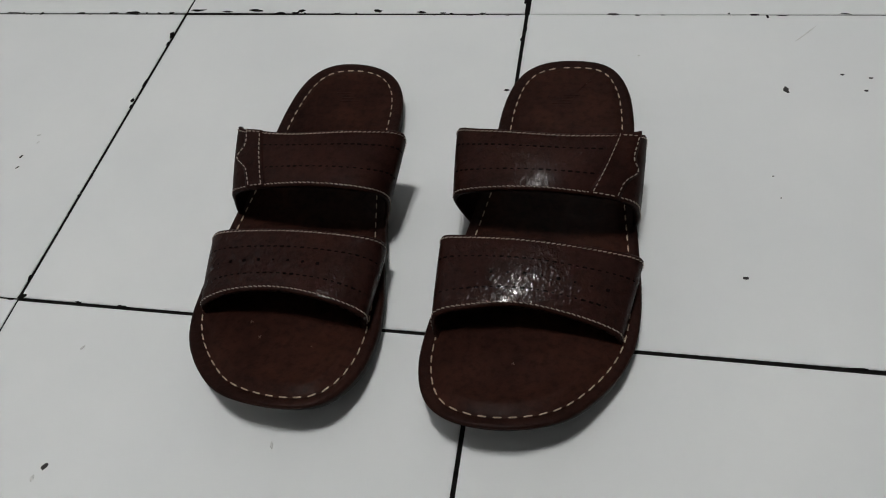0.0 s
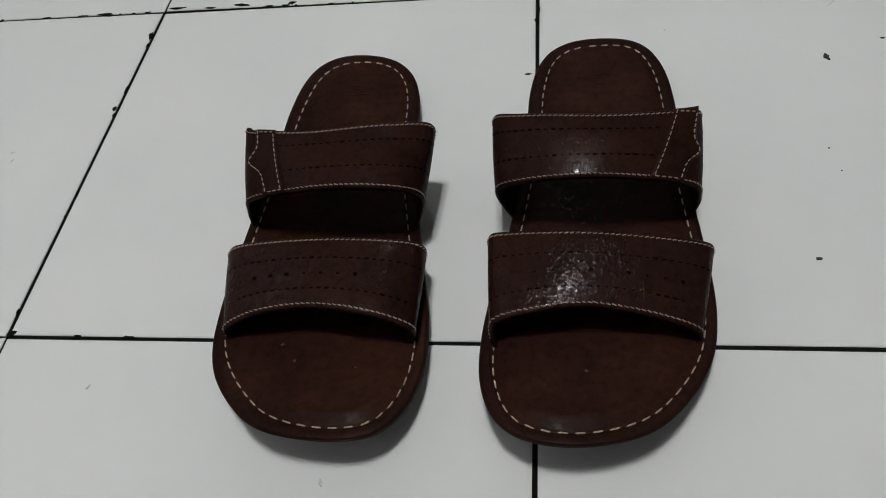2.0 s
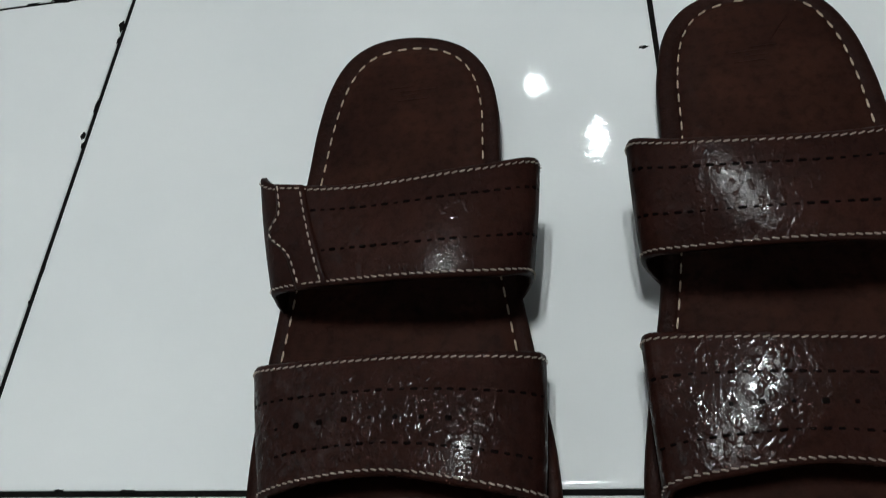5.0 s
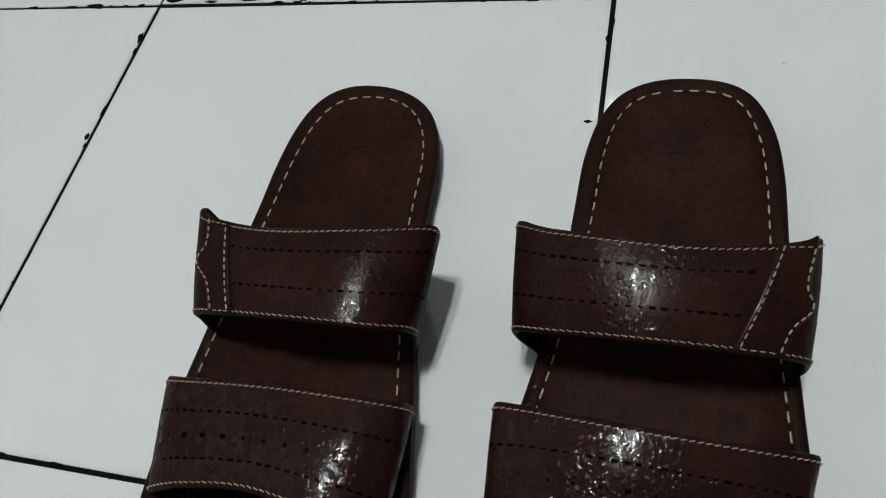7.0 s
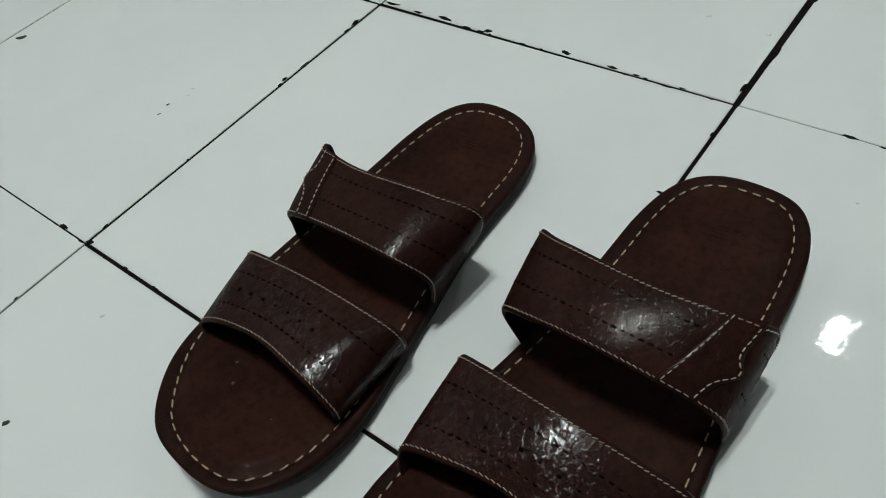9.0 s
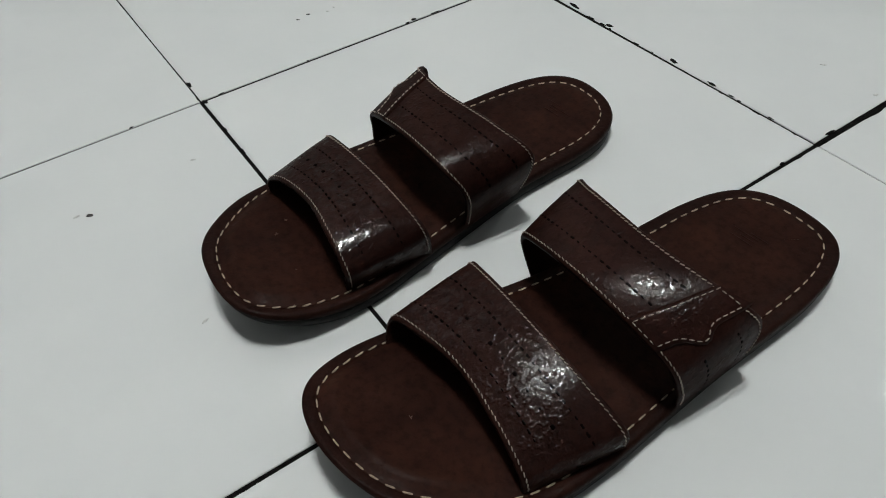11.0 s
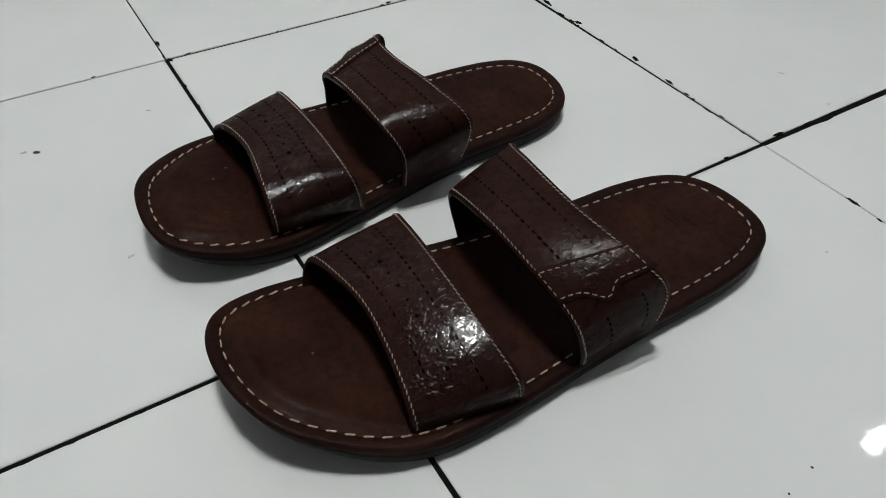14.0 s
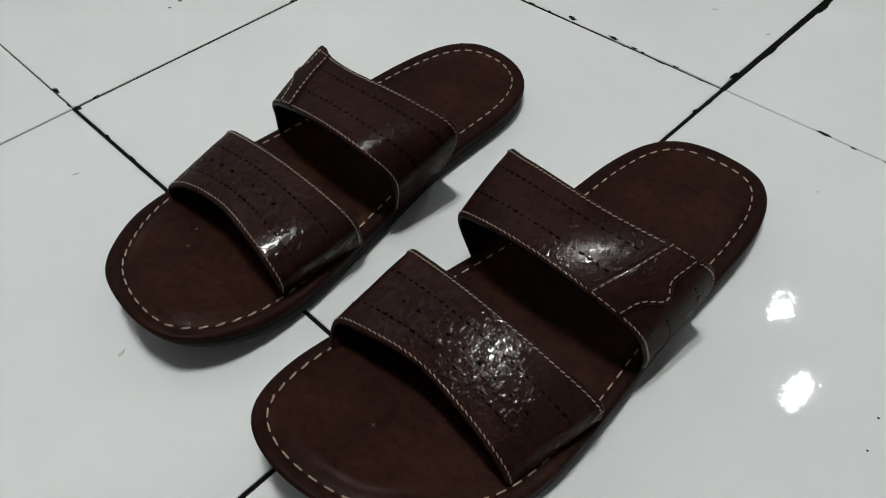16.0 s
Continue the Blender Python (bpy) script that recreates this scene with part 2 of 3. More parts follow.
# the tubes in their holders under a white batten, which hangs on two rods
middle, radius, long, half = TUBE
fixture = tagged(new("tube_lamp"), "lit twin-tube lamp under a white batten", "lamp")
fixture.location = middle
bm = bmesh.new()
box(bm, (-half - 0.03, -long / 2 - 0.02, 0.035), (half + 0.03, long / 2 + 0.02, 0.075))
bmesh.ops.bevel(bm, geom=bm.edges[:], offset=0.004, segments=2, affect="EDGES")
part("batten", bm, SOCKET, fixture)
for across in (-half, half):
    bm = bmesh.new()
    tube(bm, [Vector((across, -long / 2 + long * k / 4, 0)) for k in range(5)], radius, 12)
    part("tube", bm, TUBE_GLOW, fixture, "glowing white glass tube")
    for end in (-1, 1):
        bm = bmesh.new()
        box(bm, (across - 0.017, end * (long / 2 + 0.008) - 0.008, -0.018), (across + 0.017, end * (long / 2 + 0.008) + 0.008, 0.036))
        bmesh.ops.bevel(bm, geom=bm.edges[:], offset=0.003, segments=2, affect="EDGES")
        part("lamp_holder", bm, SOCKET, fixture)
for end in (-1, 1):
    bm = bmesh.new()
    tube(bm, [Vector((0, end * long * 0.35, 0.072)), Vector((0, end * long * 0.35, H - middle[2]))], 0.005, 8)
    part("rod", bm, SOCKET, fixture)

# ---- the sandals ----
# Seam of each footbed seen from above, in millimetres: across (inner side positive), along (toe below 0), and the rim's width outside it.
SEAMS = {
    1: [(-3.0, 211.0, 8.8), (-21.2, 210.5, 10.4), (-32.6, 203.4, 10.8), (-39.9, 187.9, 10.0), (-43.8, 165.1, 9.2), (-45.7, 139.6, 8.2), (-47.9, 114.5, 7.5), (-49.5, 89.2, 6.8),
        (-50.8, 64.5, 6.4), (-52.3, 39.2, 6.2), (-52.6, 14.6, 6.2), (-49.5, -6.4, 7.4), (-41.0, -24.0, 8.6), (-26.2, -40.7, 8.8), (-11.2, -51.3, 8.0), (9.4, -56.2, 6.6),
        (28.5, -55.4, 6.4), (40.4, -49.0, 6.4), (48.4, -33.6, 6.5), (51.2, -13.3, 6.5), (49.8, 10.7, 6.5), (45.7, 33.6, 6.5), (40.6, 59.1, 6.5), (35.8, 83.2, 6.7),
        (31.6, 103.7, 7.0), (28.4, 123.4, 7.4), (27.1, 147.8, 7.5), (26.0, 171.1, 7.5), (21.5, 190.9, 7.6), (12.0, 204.3, 8.0)],
    -1: [(-3.0, 215.5, 9.6), (-24.1, 215.2, 9.0), (-35.5, 208.2, 8.4), (-42.9, 190.9, 8.1), (-46.0, 168.2, 8.0), (-46.8, 141.0, 7.8), (-47.6, 115.1, 7.3), (-49.3, 88.1, 6.8),
         (-51.6, 60.9, 6.4), (-53.5, 34.3, 6.2), (-53.0, 9.9, 6.1), (-48.6, -11.0, 6.0), (-38.1, -30.3, 6.1), (-22.8, -47.4, 6.3), (-5.8, -55.9, 6.5), (15.4, -59.2, 6.5),
         (33.8, -55.8, 6.6), (44.1, -46.0, 7.0), (49.9, -27.1, 7.1), (50.2, -3.6, 7.0), (46.6, 21.5, 7.0), (41.5, 46.5, 6.9), (37.4, 67.9, 6.9), (33.8, 90.8, 7.3),
         (30.8, 110.5, 7.7), (28.6, 127.9, 8.2), (27.0, 148.3, 8.8), (25.6, 173.5, 8.8), (21.0, 195.9, 8.8), (12.1, 209.6, 9.2)],
}


# Scuffs on the toes, in millimetres and degrees: across, along, length, turn.
SCUFFS = {1: [(-17, -9, 2.2, 20), (-8, -19, 2.6, 70), (24, -22, 1.4, 10)], -1: [(6, -25, 2.4, 100), (-20, -34, 1.5, 30)]}


def spline(points, per=6):
    out, k = [], len(points)
    for i in range(k):
        p = [Vector(points[(i + j - 1) % k]) for j in range(4)]
        for s in range(per):
            t = s / per
            out.append(0.5 * (2 * p[1] + (p[2] - p[0]) * t + (2 * p[0] - 5 * p[1] + 4 * p[2] - p[3]) * t * t + (3 * p[1] - p[0] - 3 * p[2] + p[3]) * t ** 3))
    return out


def rise(y):
    return 0.0149 * max(0.0, (0.005 - y) / 0.07) ** 1.6


def lift(y):
    """How far the underside stands off the floor: the toe springs up."""
    return 1.45 * rise(y) + 0.0012 * max(0.0, (y - 0.17) / 0.05) ** 2


def sole_top(y):
    return 0.0136 + 0.0016 * max(0.0, min(1.0, (y - 0.03) / 0.17)) + rise(y)


def layer(y):
    """Thickness of the rubber under the leather edge."""
    return 0.60 * (sole_top(y) - lift(y))


def inset(points, d):
    """The rim's outer line moved inwards by d; up to 7.1 mm it follows the rim's own width, which puts the seam at 7.1."""
    out, k = [], len(points)
    for i, p in enumerate(points):
        t = points[(i + 1) % k] - points[i - 1]
        n = Vector((-t.y, t.x)).normalized()
        out.append(Vector((p.x, p.y)) + n * (p.z * (d / 0.0071 - 1) if d < 0.0071 else d - 0.0071))
    return out


def sandal(name, side, place, stretch, twist, label):
    """side: +1 where the inner side faces +x. Built in its own axes and set down at place."""
    thing = tagged(new(name), label, "sandal", group="pair of sandals")
    thing.matrix_world = pose(*place, 0, 0, twist)

    def P(u, y, z):
        return Vector((side * u, y * stretch if y > 0 else y, z))

    def Q(u, y, z):
        return Vector((side * u, y, z))

    line = [p / 1000 for p in spline(SEAMS[side])]
    area = sum(a.x * b.y - b.x * a.y for a, b in zip(line, line[1:] + line[:1]))
    if area < 0:
        line.reverse()

    def ring(bm, d, height):
        return [bm.verts.new(Q(p.x, p.y, height(p))) for p in inset(line, d)]

    # rubber outsole
    bm = bmesh.new()
    rows = [ring(bm, 0.0045, lambda p: lift(p.y)), ring(bm, 0.0020, lambda p: lift(p.y) + 0.0006), ring(bm, 0.0012, lambda p: lift(p.y) + 0.002),
            ring(bm, 0.0012, lambda p: lift(p.y) + layer(p.y)), ring(bm, 0.0040, lambda p: lift(p.y) + layer(p.y) + 0.0004)]
    grid_faces(bm, rows, True)
    bm.faces.new(rows[0])
    part("outsole", bm, RUBBER, thing, "black rubber outsole")

    # leather wrapped edge band
    bm = bmesh.new()
    rows = [ring(bm, 0.0040, lambda p: lift(p.y) + layer(p.y) - 0.0002), ring(bm, 0.0006, lambda p: lift(p.y) + layer(p.y)), ring(bm, 0.0, lambda p: lift(p.y) + layer(p.y) + 0.0008),
            ring(bm, 0.0, lambda p: sole_top(p.y) - 0.0022), ring(bm, 0.0005, lambda p: sole_top(p.y) - 0.0009), ring(bm, 0.0015, lambda p: sole_top(p.y) - 0.0002),
            ring(bm, 0.0030, lambda p: sole_top(p.y)), ring(bm, 0.0056, lambda p: sole_top(p.y) + 0.0001), ring(bm, 0.0069, lambda p: sole_top(p.y) - 0.0006)]
    grid_faces(bm, rows, True)
    part("sole_edge", bm, EDGE, thing, "brown leather wrapped sole edge")

    # padded footbed inside the seam
    bm = bmesh.new()
    rings = []

    def toe(y):
        return max(0.0, min(1.0, (-0.01 - y) / 0.02))

    for d, h, flat in ((0.0066, -0.0016, -0.0016), (0.0067, -0.0003, -0.0003), (0.0076, -0.0003, -0.0003), (0.0090, 0.0003, 0.0003), (0.0115, 0.0014, 0.0008),
                       (0.0135, 0.0022, 0.0010), (0.0160, 0.0025, 0.0011), (0.0190, 0.0023, 0.0012), (0.0240, 0.0018, 0.0013)):
        rings.append([bm.verts.new(Q(p.x, p.y, sole_top(p.y) + flat + (h - flat + 0.0008 * math.exp(-((d - 0.0145) / 0.0025) ** 2)) * toe(p.y))) for p in inset(line, d)])
    base = inset(line, 0.024)
    spine = [Vector((-0.0045 + 0.004 * math.cos(math.pi * max(0, min(1, p.y / 0.2))), max(-0.018, min(0.178, p.y)))) for p in base]
    for w in (0.3, 0.6, 0.88, 1.0):
        rings.append([bm.verts.new(Q(*(p.lerp(s, w)), sole_top(p.lerp(s, w).y) + 0.0013 + 0.0005 * (1 - w) * toe(p.y))) for p, s in zip(base, spine)])
    grid_faces(bm, rings, True)
    bed = part("footbed", bm, BED, thing, "smooth brown leather footbed")

    # seam round the footbed
    seam = [Q(p.x, p.y, sole_top(p.y) + 0.0002) for p in inset(line, 0.0071)]
    for p, d in even(seam + seam[:1], 0.0076):
        lay(LONG_STITCH, p, d, Vector((0, 0, 1)), bed)

    # small pale scuffs on the toe
    for u, y, size, turn in SCUFFS[side]:
        bm = bmesh.new()
        for a in (turn, turn + 75):
            pill(bm, Q(u / 1000, y / 1000, sole_top(y / 1000) + 0.0014), Vector((math.cos(radians(a)), math.sin(radians(a)), 0)), Vector((0, 0, 1)), size / 1000, 0.0005, 0.0002)
        part("scuff", bm, SCUFF, bed, "pale scuff in the leather")

    # worn embossing on the heel, too faint to read
    bm = bmesh.new()
    for u, y, size in ((-0.012, 0.186, 0.012), (-0.004, 0.1835, 0.018), (-0.008, 0.181, 0.010), (-0.006, 0.178, 0.015)):
        pill(bm, Q(u, y, sole_top(y) + 0.00135), Vector((1, 0.05, 0)), Vector((0, 0, 1)), size, 0.0009, 0.00022)
    part("embossed_mark", bm, BED, bed)

    for kind in ("front", "rear"):
        strap(thing, kind, P, side)
    return thing


# Edges of the straps from the outer to the inner foot, in millimetres: across, along, up.
STRAPS = {
    (1, "front"): ([(-48.5, -6, 12.5), (-46.5, -6, 24.5), (-26.5, -3, 35.5), (0.5, -0.5, 39), (28.5, -4, 40), (51.5, -6.5, 29.5), (49, -5.5, 11.5)],
        [(-56, 42, 12), (-56, 42, 27.5), (-41.5, 40, 38.5), (1.5, 41.5, 42), (43.5, 42.5, 39), (53.5, 45, 29), (49.5, 48.5, 9)]),
    (-1, "front"): ([(-49.5, -6.5, 11.5), (-46, -6.5, 24), (-24, -3, 32), (4, -0.5, 36.5), (28.5, -3.5, 36.5), (50.5, -7.5, 30.5), (51, -12.5, 12.5)],
        [(-58, 43.5, 12), (-58.5, 41, 29), (-38.5, 38.5, 39), (1.5, 38, 45.5), (39.5, 42, 40), (54.5, 44, 33), (49, 45.5, 8.5)]),
    (1, "rear"): ([(-55.5, 70.5, 9), (-53, 69.5, 25), (-43.5, 66, 42), (0, 62, 56), (36.5, 63.5, 53.5), (50, 70.5, 37), (43.5, 74, 8)],
        [(-55, 117, 9), (-58, 116, 46.5), (-47, 107, 56), (-14, 101.5, 60.5), (31, 105.5, 61.5), (54, 115, 48.5), (37.5, 118, 9)]),
    (-1, "rear"): ([(-56, 74, 9), (-57, 71.5, 24.5), (-48, 67, 43), (-3.5, 63.5, 54.5), (35, 65.5, 49), (51.5, 70.5, 34.5), (43.5, 73, 7.5)],
        [(-55.5, 120, 9), (-59.5, 117.5, 41), (-51, 106, 58.5), (-11.5, 99.5, 63.5), (36, 103, 62), (54, 113, 48), (38.5, 116, 9)]),
}


def open_spline(points, t):
    """The point at t (0 to 1) of a smooth line through the points."""
    k = len(points) - 1
    i = min(int(t * k), k - 1)
    f = t * k - i
    p = [points[min(max(i + j - 1, 0), k)] for j in range(4)]
    return 0.5 * (2 * p[1] + (p[2] - p[0]) * f + (2 * p[0] - 5 * p[1] + 4 * p[2] - p[3]) * f * f + (3 * p[1] - p[0] - 3 * p[2] + p[3]) * f ** 3)


def strap(thing, kind, P, side):
    front, back = ([P(*(Vector(v) / 1000)) for v in edge] for edge in STRAPS[side, kind])
    heart = P(-0.001, sum(p.y for p in front + back) / 14, 0.022)

    def at(s, w, off=0.0):
        """A point of the band: s runs from the outer to the inner foot, w from the front to the back edge."""
        p = open_spline(front, s).lerp(open_spline(back, s), w)
        swell = 0.0012 * 4 * w * (1 - w) * math.sin(math.pi * s)
        return p if off == 0.0 and swell == 0.0 else p + normal(s, w) * (off + swell)

    def normal(s, w):
        e = 0.01
        du = open_spline(front, min(1, s + e)).lerp(open_spline(back, min(1, s + e)), w) - open_spline(front, max(0, s - e)).lerp(open_spline(back, max(0, s - e)), w)
        n = du.cross(open_spline(back, s) - open_spline(front, s)).normalized()
        return n if n.dot(open_spline(front, s).lerp(open_spline(back, s), w) - heart) > 0 else -n

    N, M, T = 56, 8, 0.0026
    # even steps along the arch
    fine = [at(i / 400, 0.5) for i in range(401)]
    length = [0.0]
    for p, q in zip(fine, fine[1:]):
        length.append(length[-1] + (q - p).length)
    total = length[-1]

    def s_of(f):
        return float(np.interp(f * total, length, [i / 400 for i in range(401)]))

    bm = bmesh.new()
    rows = []
    lip = 0.012
    loop = [(lip, -T), (lip, -0.0006), (lip + 0.018, 0.0)] + [(0.06 + 0.88 * i / M, 0.0) for i in range(M + 1)] + [(0.975, 0.0), (0.992, -0.0006), (0.992, -T), (0.7, -T), (0.3, -T)]
    for i in range(N + 1):
        s = s_of(i / N)
        rows.append([bm.verts.new(at(s, w, o)) for w, o in loop])
    grid_faces(bm, [[r[j] for r in rows] for j in range(len(loop))] + [[r[0] for r in rows]])
    # the underside is unfinished
    bm.faces.ensure_lookup_table()
    for f in bm.faces[(len(loop) - 3) * N:]:
        f.material_index = 1
    bm.faces.new(rows[0])
    bm.faces.new(rows[-1])
    hide = STRAP if kind == "front" else REAR_STRAP
    band = part("front_strap" if kind == "front" else "rear_strap", bm, hide, thing, "glossy crinkled dark brown leather strap")
    band.data.materials.append(LINING)

    rnd = random.Random(11 + side if kind == "front" else 21 + side)

    def seam(path, step, mesh, parent, slant=0.0):
        pts = [at(s, w, o) for s, w, o in path]
        acc = [0.0]
        for p, q in zip(pts, pts[1:]):
            acc.append(acc[-1] + (q - p).length)
        x = step / 2
        while x < acc[-1]:
            j = max(i for i, v in enumerate(acc[:-1]) if v <= x)
            d = (pts[j + 1] - pts[j]).normalized()
            n = normal(path[j][0], path[j][1])
            lean = slant + rnd.uniform(-0.08, 0.08)
            lay(rnd.choice(mesh) if isinstance(mesh, list) else mesh, pts[j].lerp(pts[j + 1], (x - acc[j]) / (acc[j + 1] - acc[j])), d + lean * d.cross(n), n, parent)
            x += step

    run = [s_of(i / 120) for i in range(121)]
    for w in (0.055, 0.945):
        seam([(s, w, 0.0002) for s in run[4:-4]], 0.0028, STITCH, band, 0.25 if w < 0.5 else -0.25)
    # solid dark dashes laid on the leather, the punched holes' shade as colour
    rows = ((0.26, 0.17, 0.86), (0.68, 0.10, 0.86)) if kind == "front" else ((0.34, 0.345, 0.82), (0.73, 0.335, 0.82), (0.34, 0.05, 0.20), (0.73, 0.05, 0.20))
    for w, a, b in rows:
        seam([(s, w, 0.0) for s in run[int(a * 120):int(b * 120)]], 0.0041, DASH, band)
    if kind == "front":
        seam([(s, 0.46, 0.0) for s in run[20:84]], 0.0090, DOT, band)
    else:
        # overlaid end piece with a curved edge
        def wavy(w):
            if side > 0:
                return 0.282 - 0.040 * w - 0.043 * math.exp(-((w - 0.53) / 0.13) ** 2)
            return 0.264 - 0.050 * w - 0.030 * math.exp(-((w - 0.45) / 0.12) ** 2)

        def straight(w):
            return 0.348 - 0.018 * w if side > 0 else 0.352 - 0.052 * w

        bm = bmesh.new()
        R, C = 14, 12
        top, bottom = [], []
        for i in range(R + 1):
            w = 0.012 + 0.976 * i / R
            lo, hi = wavy(w), straight(w)
            ws = [w + (0.05 * (1 - j / C) ** 2 if i == R and side < 0 else 0.0) for j in range(C + 1)]
            top.append([bm.verts.new(at(s_of(lo + (hi - lo) * j / C), ws[j], 0.0011 if 0 < j < C else 0.0007)) for j in range(C + 1)])
            bottom.append([bm.verts.new(at(s_of(lo + (hi - lo) * j / C), ws[j], -0.0004)) for j in range(C + 1)])
        grid_faces(bm, top)
        rim_top = [r[0] for r in top] + top[-1][1:] + [r[-1] for r in reversed(top[:-1])] + list(reversed(top[0][1:-1]))
        rim_low = [r[0] for r in bottom] + bottom[-1][1:] + [r[-1] for r in reversed(bottom[:-1])] + list(reversed(bottom[0][1:-1]))
        for i in range(len(rim_top)):
            j = (i + 1) % len(rim_top)
            bm.faces.new((rim_top[i], rim_top[j], rim_low[j], rim_low[i]))
        patch = part("end_piece", bm, hide, thing, "overlaid leather end piece with a curved edge")
        ws = [0.05 + 0.90 * i / 60 for i in range(61)]
        seam([(s_of(wavy(w) + 0.011), w, 0.0013) for w in ws], 0.0034, STITCH, patch)
        seam([(s_of(straight(w) - 0.010), w, 0.0013) for w in ws], 0.0034, STITCH, patch)
        for w in (0.05, 0.95):
            seam([(s_of(wavy(w) + 0.016 + (straight(w) - wavy(w) - 0.026) * i / 20), w, 0.0013) for i in range(21)], 0.0034, STITCH, patch)
    return band


sandal("sandal", 1, (-0.1114, -0.0024, 0), 0.994, -0.81, "dark brown leather slide sandal with two stitched straps on the tiles")
sandal("sandal", -1, (0.0302, 0.0007, 0), 1.021, 0.07, "dark brown leather slide sandal with crinkled straps on the tiles")

# ---- tiled floor ----
bm = bmesh.new()
box(bm, (X0, Y0, -0.06), (X1, Y1, -0.0008))
floor = tagged(part("floor", bm, GROUT, smooth=False), "white glossy ceramic tile floor with dark grout joints", "floor", kind="structure")

SIZE = 0.30
# half widths of the dark joints at both ends of a tile's side
GAP = {("x", 0, 0): (0.0010, 0.0014), ("x", 0, 1): (0.0021, 0.0034), ("x", 0, -1): (0.0016, 0.0012), ("y", 0, -1): (0.0013, 0.0012), ("y", 0, 0): (0.0012, 0.0016),
       ("y", 0, -2): (0.0006, 0.0006), ("x", -1, 0): (0.0013, 0.0014), ("x", -1, -1): (0.0011, 0.0008), ("x", -1, 1): (0.0010, 0.0009),
       ("y", 1, -1): (0.0020, 0.0009), ("y", 1, 0): (0.0004, 0.0007), ("y", 1, -2): (0.0009, 0.0013)}


def tile_mesh(corners):
    """A tile with softly rounded edges between its four corners."""
    bm = bmesh.new()
    mid = sum((Vector(c) for c in corners), Vector((0, 0))) / 4
    rows = []
    for d, z in ((0.0, -0.004), (0.0, -0.0004), (0.00014, -0.00014), (0.00042, 0.0), (0.0030, 0.0)):
        ring = []
        for c in corners:
            c = Vector(c)
            ring.append(bm.verts.new((c.x - math.copysign(d, c.x - mid.x), c.y - math.copysign(d, c.y - mid.y), z)))
        rows.append(ring)
    grid_faces(bm, rows, True)
    bm.faces.new(rows[-1])
    return bm


def half_gap(axis, line, cell, end):
    """Half the joint's width at either end of one tile's side."""
    return GAP.get((axis, line, cell), (0.0010, 0.0010))[end] / 1.0


i0, i1 = round(X0 / SIZE), round(X1 / SIZE)
j0, j1 = round(Y0 / SIZE), round(Y1 / SIZE)
for i in range(i0, i1):
    for j in range(j0, j1):
        x, y = i * SIZE, j * SIZE
        g = lambda axis, line, cell, end: half_gap(axis, line, cell, end)
        corners = [(x + g("x", i, j, 0), y + g("y", j, i, 0)), (x + SIZE - g("x", i + 1, j, 0), y + g("y", j, i, 1)),
                   (x + SIZE - g("x", i + 1, j, 1), y + SIZE - g("y", j + 1, i, 1)), (x + g("x", i, j, 1), y + SIZE - g("y", j + 1, i, 0))]
        part("tile", tile_mesh(corners), TILE, floor)

# ---- marks on the floor ----
def blot(bm, x, y, long, wide, turn, seed, top=0.0003):
    rnd = random.Random(seed)
    c, s = math.cos(radians(turn)), math.sin(radians(turn))
    rings = []
    k = 11
    size = [0.65 + 0.6 * rnd.random() for _ in range(k)]
    for grow, z in ((1.0, -0.0002), (0.9, top * 0.7), (0.5, top)):
        ring = []
        for i in range(k):
            a = math.tau * i / k
            u, v = long / 2 * math.cos(a) * size[i] * grow, wide / 2 * math.sin(a) * size[i] * grow
            ring.append(bm.verts.new((x + c * u - s * v, y + s * u + c * v, z)))
        rings.append(ring)
    grid_faces(bm, rings, True)
    bm.faces.new(rings[-1])


# grout that has spilt over the tiles' edges: place, length, width, turn
SPILLS = [(-0.290, 0.3045, 0.020, 0.0045, 3), (-0.235, 0.3045, 0.019, 0.005, -3), (-0.193, 0.3040, 0.009, 0.007, 20), (-0.125, 0.3038, 0.011, 0.006, -12),
          (-0.354, 0.3015, 0.022, 0.004, 2), (-0.262, 0.3030, 0.016, 0.0035, 0), (-0.445, 0.2995, 0.005, 0.006, 0), (0.173, 0.2995, 0.011, 0.004, 0), (0.068, 0.3000, 0.013, 0.0035, 0),
          (0.182, 0.2975, 0.003, 0.006, 15), (-0.302, 0.270, 0.005, 0.014, 8), (-0.3025, 0.188, 0.004, 0.007, 0), (-0.006, 0.209, 0.006, 0.003, 5), (0.0022, 0.360, 0.0035, 0.026, 4),
          (0.0026, 0.438, 0.0045, 0.03, 0), (-0.0026, 0.318, 0.0035, 0.012, -8), (-0.298, 0.002, 0.007, 0.006, 30), (-0.327, 0.0015, 0.012, 0.004, 0), (-0.088, 0.3025, 0.012, 0.003, 0)]
for n, (x, y, long, wide, turn) in enumerate(SPILLS):
    bm = bmesh.new()
    blot(bm, x, y, 0.8 * long, 0.75 * wide, turn, 40 + n)
    part("grout_spill", bm, GROUT, floor)

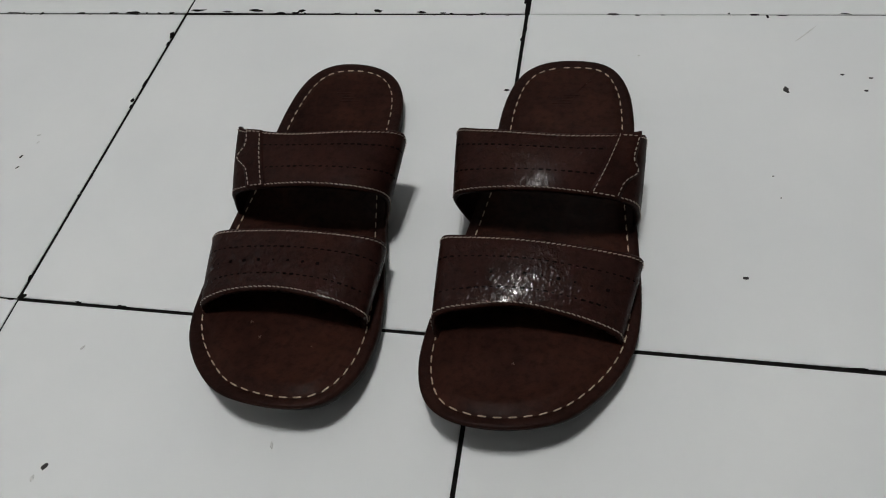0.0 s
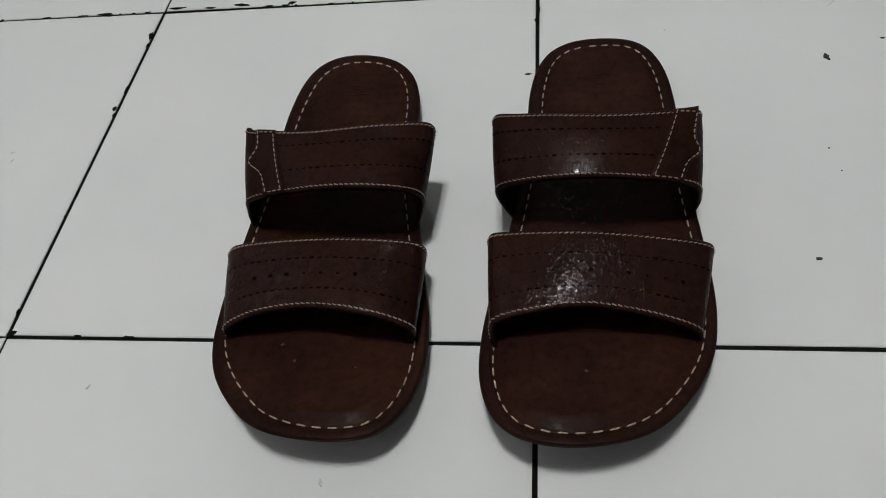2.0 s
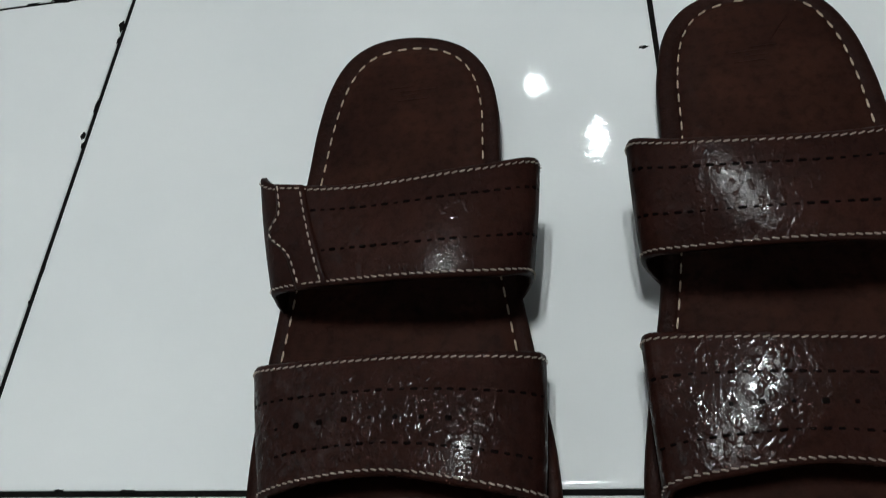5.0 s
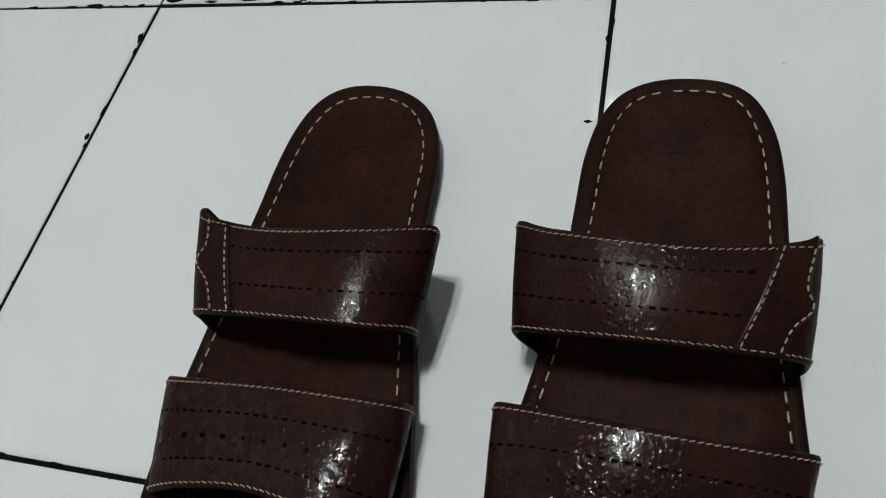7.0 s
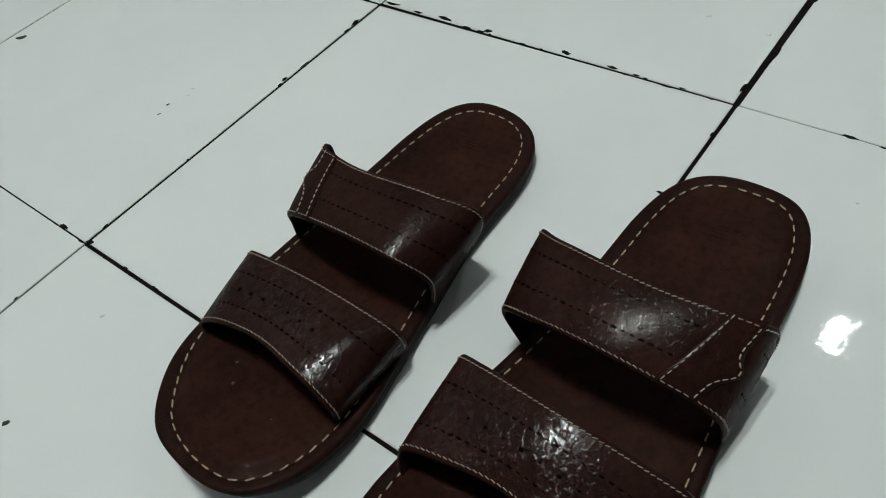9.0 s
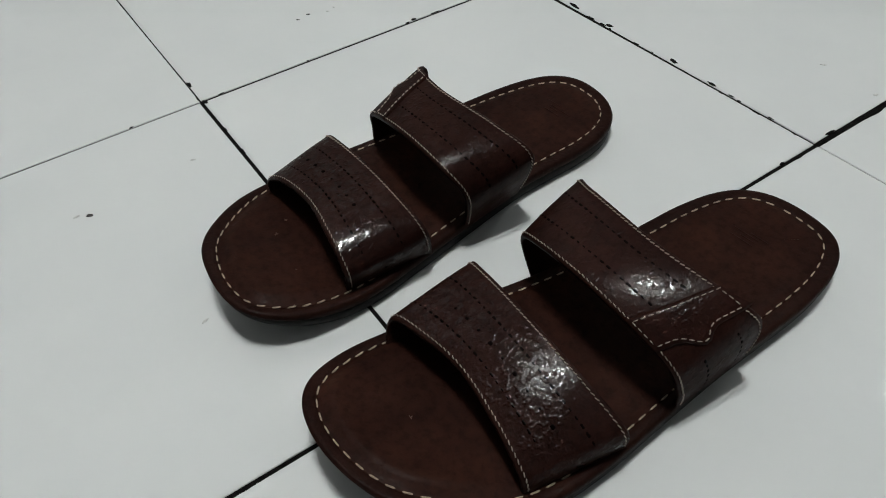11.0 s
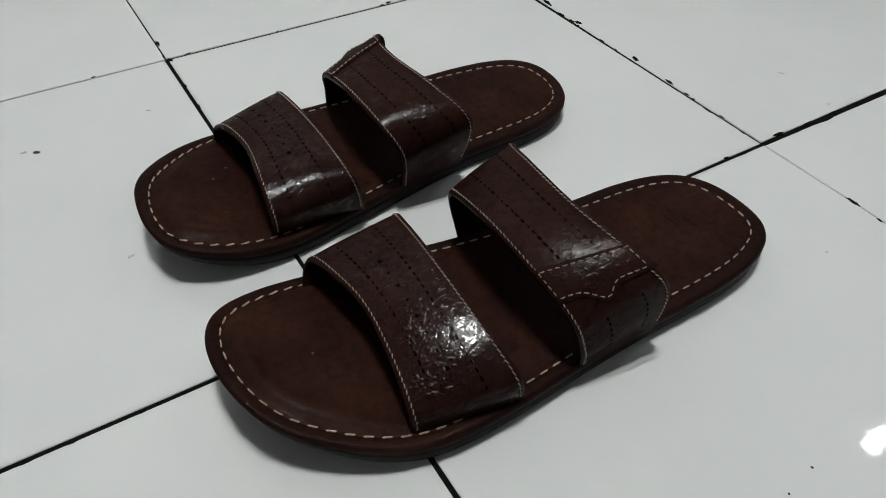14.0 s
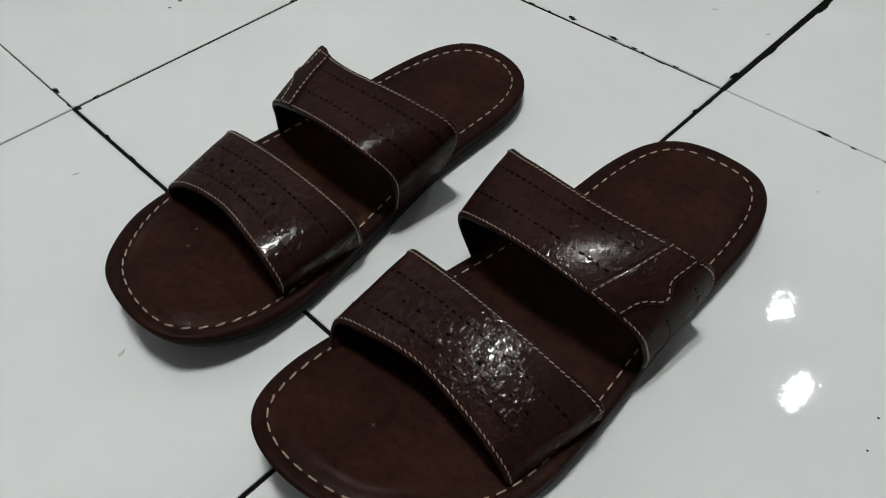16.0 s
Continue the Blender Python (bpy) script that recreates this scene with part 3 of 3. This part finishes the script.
# small ragged bits along the joints
rnd = random.Random(31)
JOINTS = [("y", 0.3, -0.60, 0.0, 34), ("y", 0.3, 0.02, 0.30, 8), ("x", -0.3, -0.10, 0.55, 13), ("x", 0.0, 0.24, 0.56, 20), ("y", 0.0, -0.45, -0.17, 5), ("y", 0.0, 0.10, 0.40, 8), ("x", 0.0, -0.25, -0.08, 8)]
for axis, line, start, end, count in JOINTS:
    for _ in range(count):
        along, off = rnd.uniform(start, end), rnd.choice((-1, 1)) * rnd.uniform(0.0008, 0.0015)
        long, wide = rnd.uniform(0.002, 0.010), rnd.uniform(0.0008, 0.0018)
        bm = bmesh.new()
        if axis == "y":
            blot(bm, along, line + off, long, wide, rnd.uniform(-8, 8), rnd.randrange(9999), 0.0002)
        else:
            blot(bm, line + off, along, wide, long, rnd.uniform(-8, 8), rnd.randrange(9999), 0.0002)
        part("grout_spill", bm, GROUT, floor)

SPECKS = [(-0.367, 0.123, 0.0046, 0.0017, 60, 0), (-0.364, 0.112, 0.0034, 0.0012, 50, 0), (-0.364, 0.146, 0.0030, 0.0014, 20, 1), (-0.361, 0.138, 0.0030, 0.0010, 60, 1),
          (0.187, 0.216, 0.0042, 0.0075, 12, 0), (0.225, 0.232, 0.0032, 0.0020, 0, 0), (0.243, 0.229, 0.0030, 0.0016, 0, 0), (0.238, 0.216, 0.0034, 0.0018, 10, 0),
          (0.088, 0.250, 0.0020, 0.0020, 0, 1), (0.149, 0.054, 0.0042, 0.0022, 10, 0), (-0.225, -0.103, 0.0034, 0.0050, -25, 0), (-0.229, -0.110, 0.0026, 0.0040, 0, 1),
          (-0.238, -0.030, 0.0018, 0.0042, -30, 1), (-0.101, -0.076, 0.0018, 0.0044, 15, 1), (-0.055, 0.383, 0.0045, 0.0018, 40, 1), (0.174, 0.116, 0.0011, 0.0009, 0, 0),
          (0.171, 0.134, 0.0013, 0.0010, 15, 0), (-0.010, 0.378, 0.0034, 0.0034, 0, 1), (0.073, -0.093, 0.0050, 0.0034, 0, 0), (-0.587, 0.123, 0.012, 0.006, 40, 0)]
for n, (x, y, long, wide, turn, faint) in enumerate(SPECKS):
    bm = bmesh.new()
    blot(bm, x, y, long, wide, turn, 90 + n, 0.0004)
    speck = part("dirt_speck", bm, FAINT if faint else DIRT)
    tagged(speck, "faint grey dirt speck on a white tile" if faint else "small dark dirt speck on a white tile", "dirt", group="dirt specks on the tiles")

bm = bmesh.new()
blot(bm, 0.207, 0.2775, 0.034, 0.0016, 48, 7, 0.0001)
tagged(part("scratch", bm, FAINT), "thin grey scratch on a white tile", "scratch")
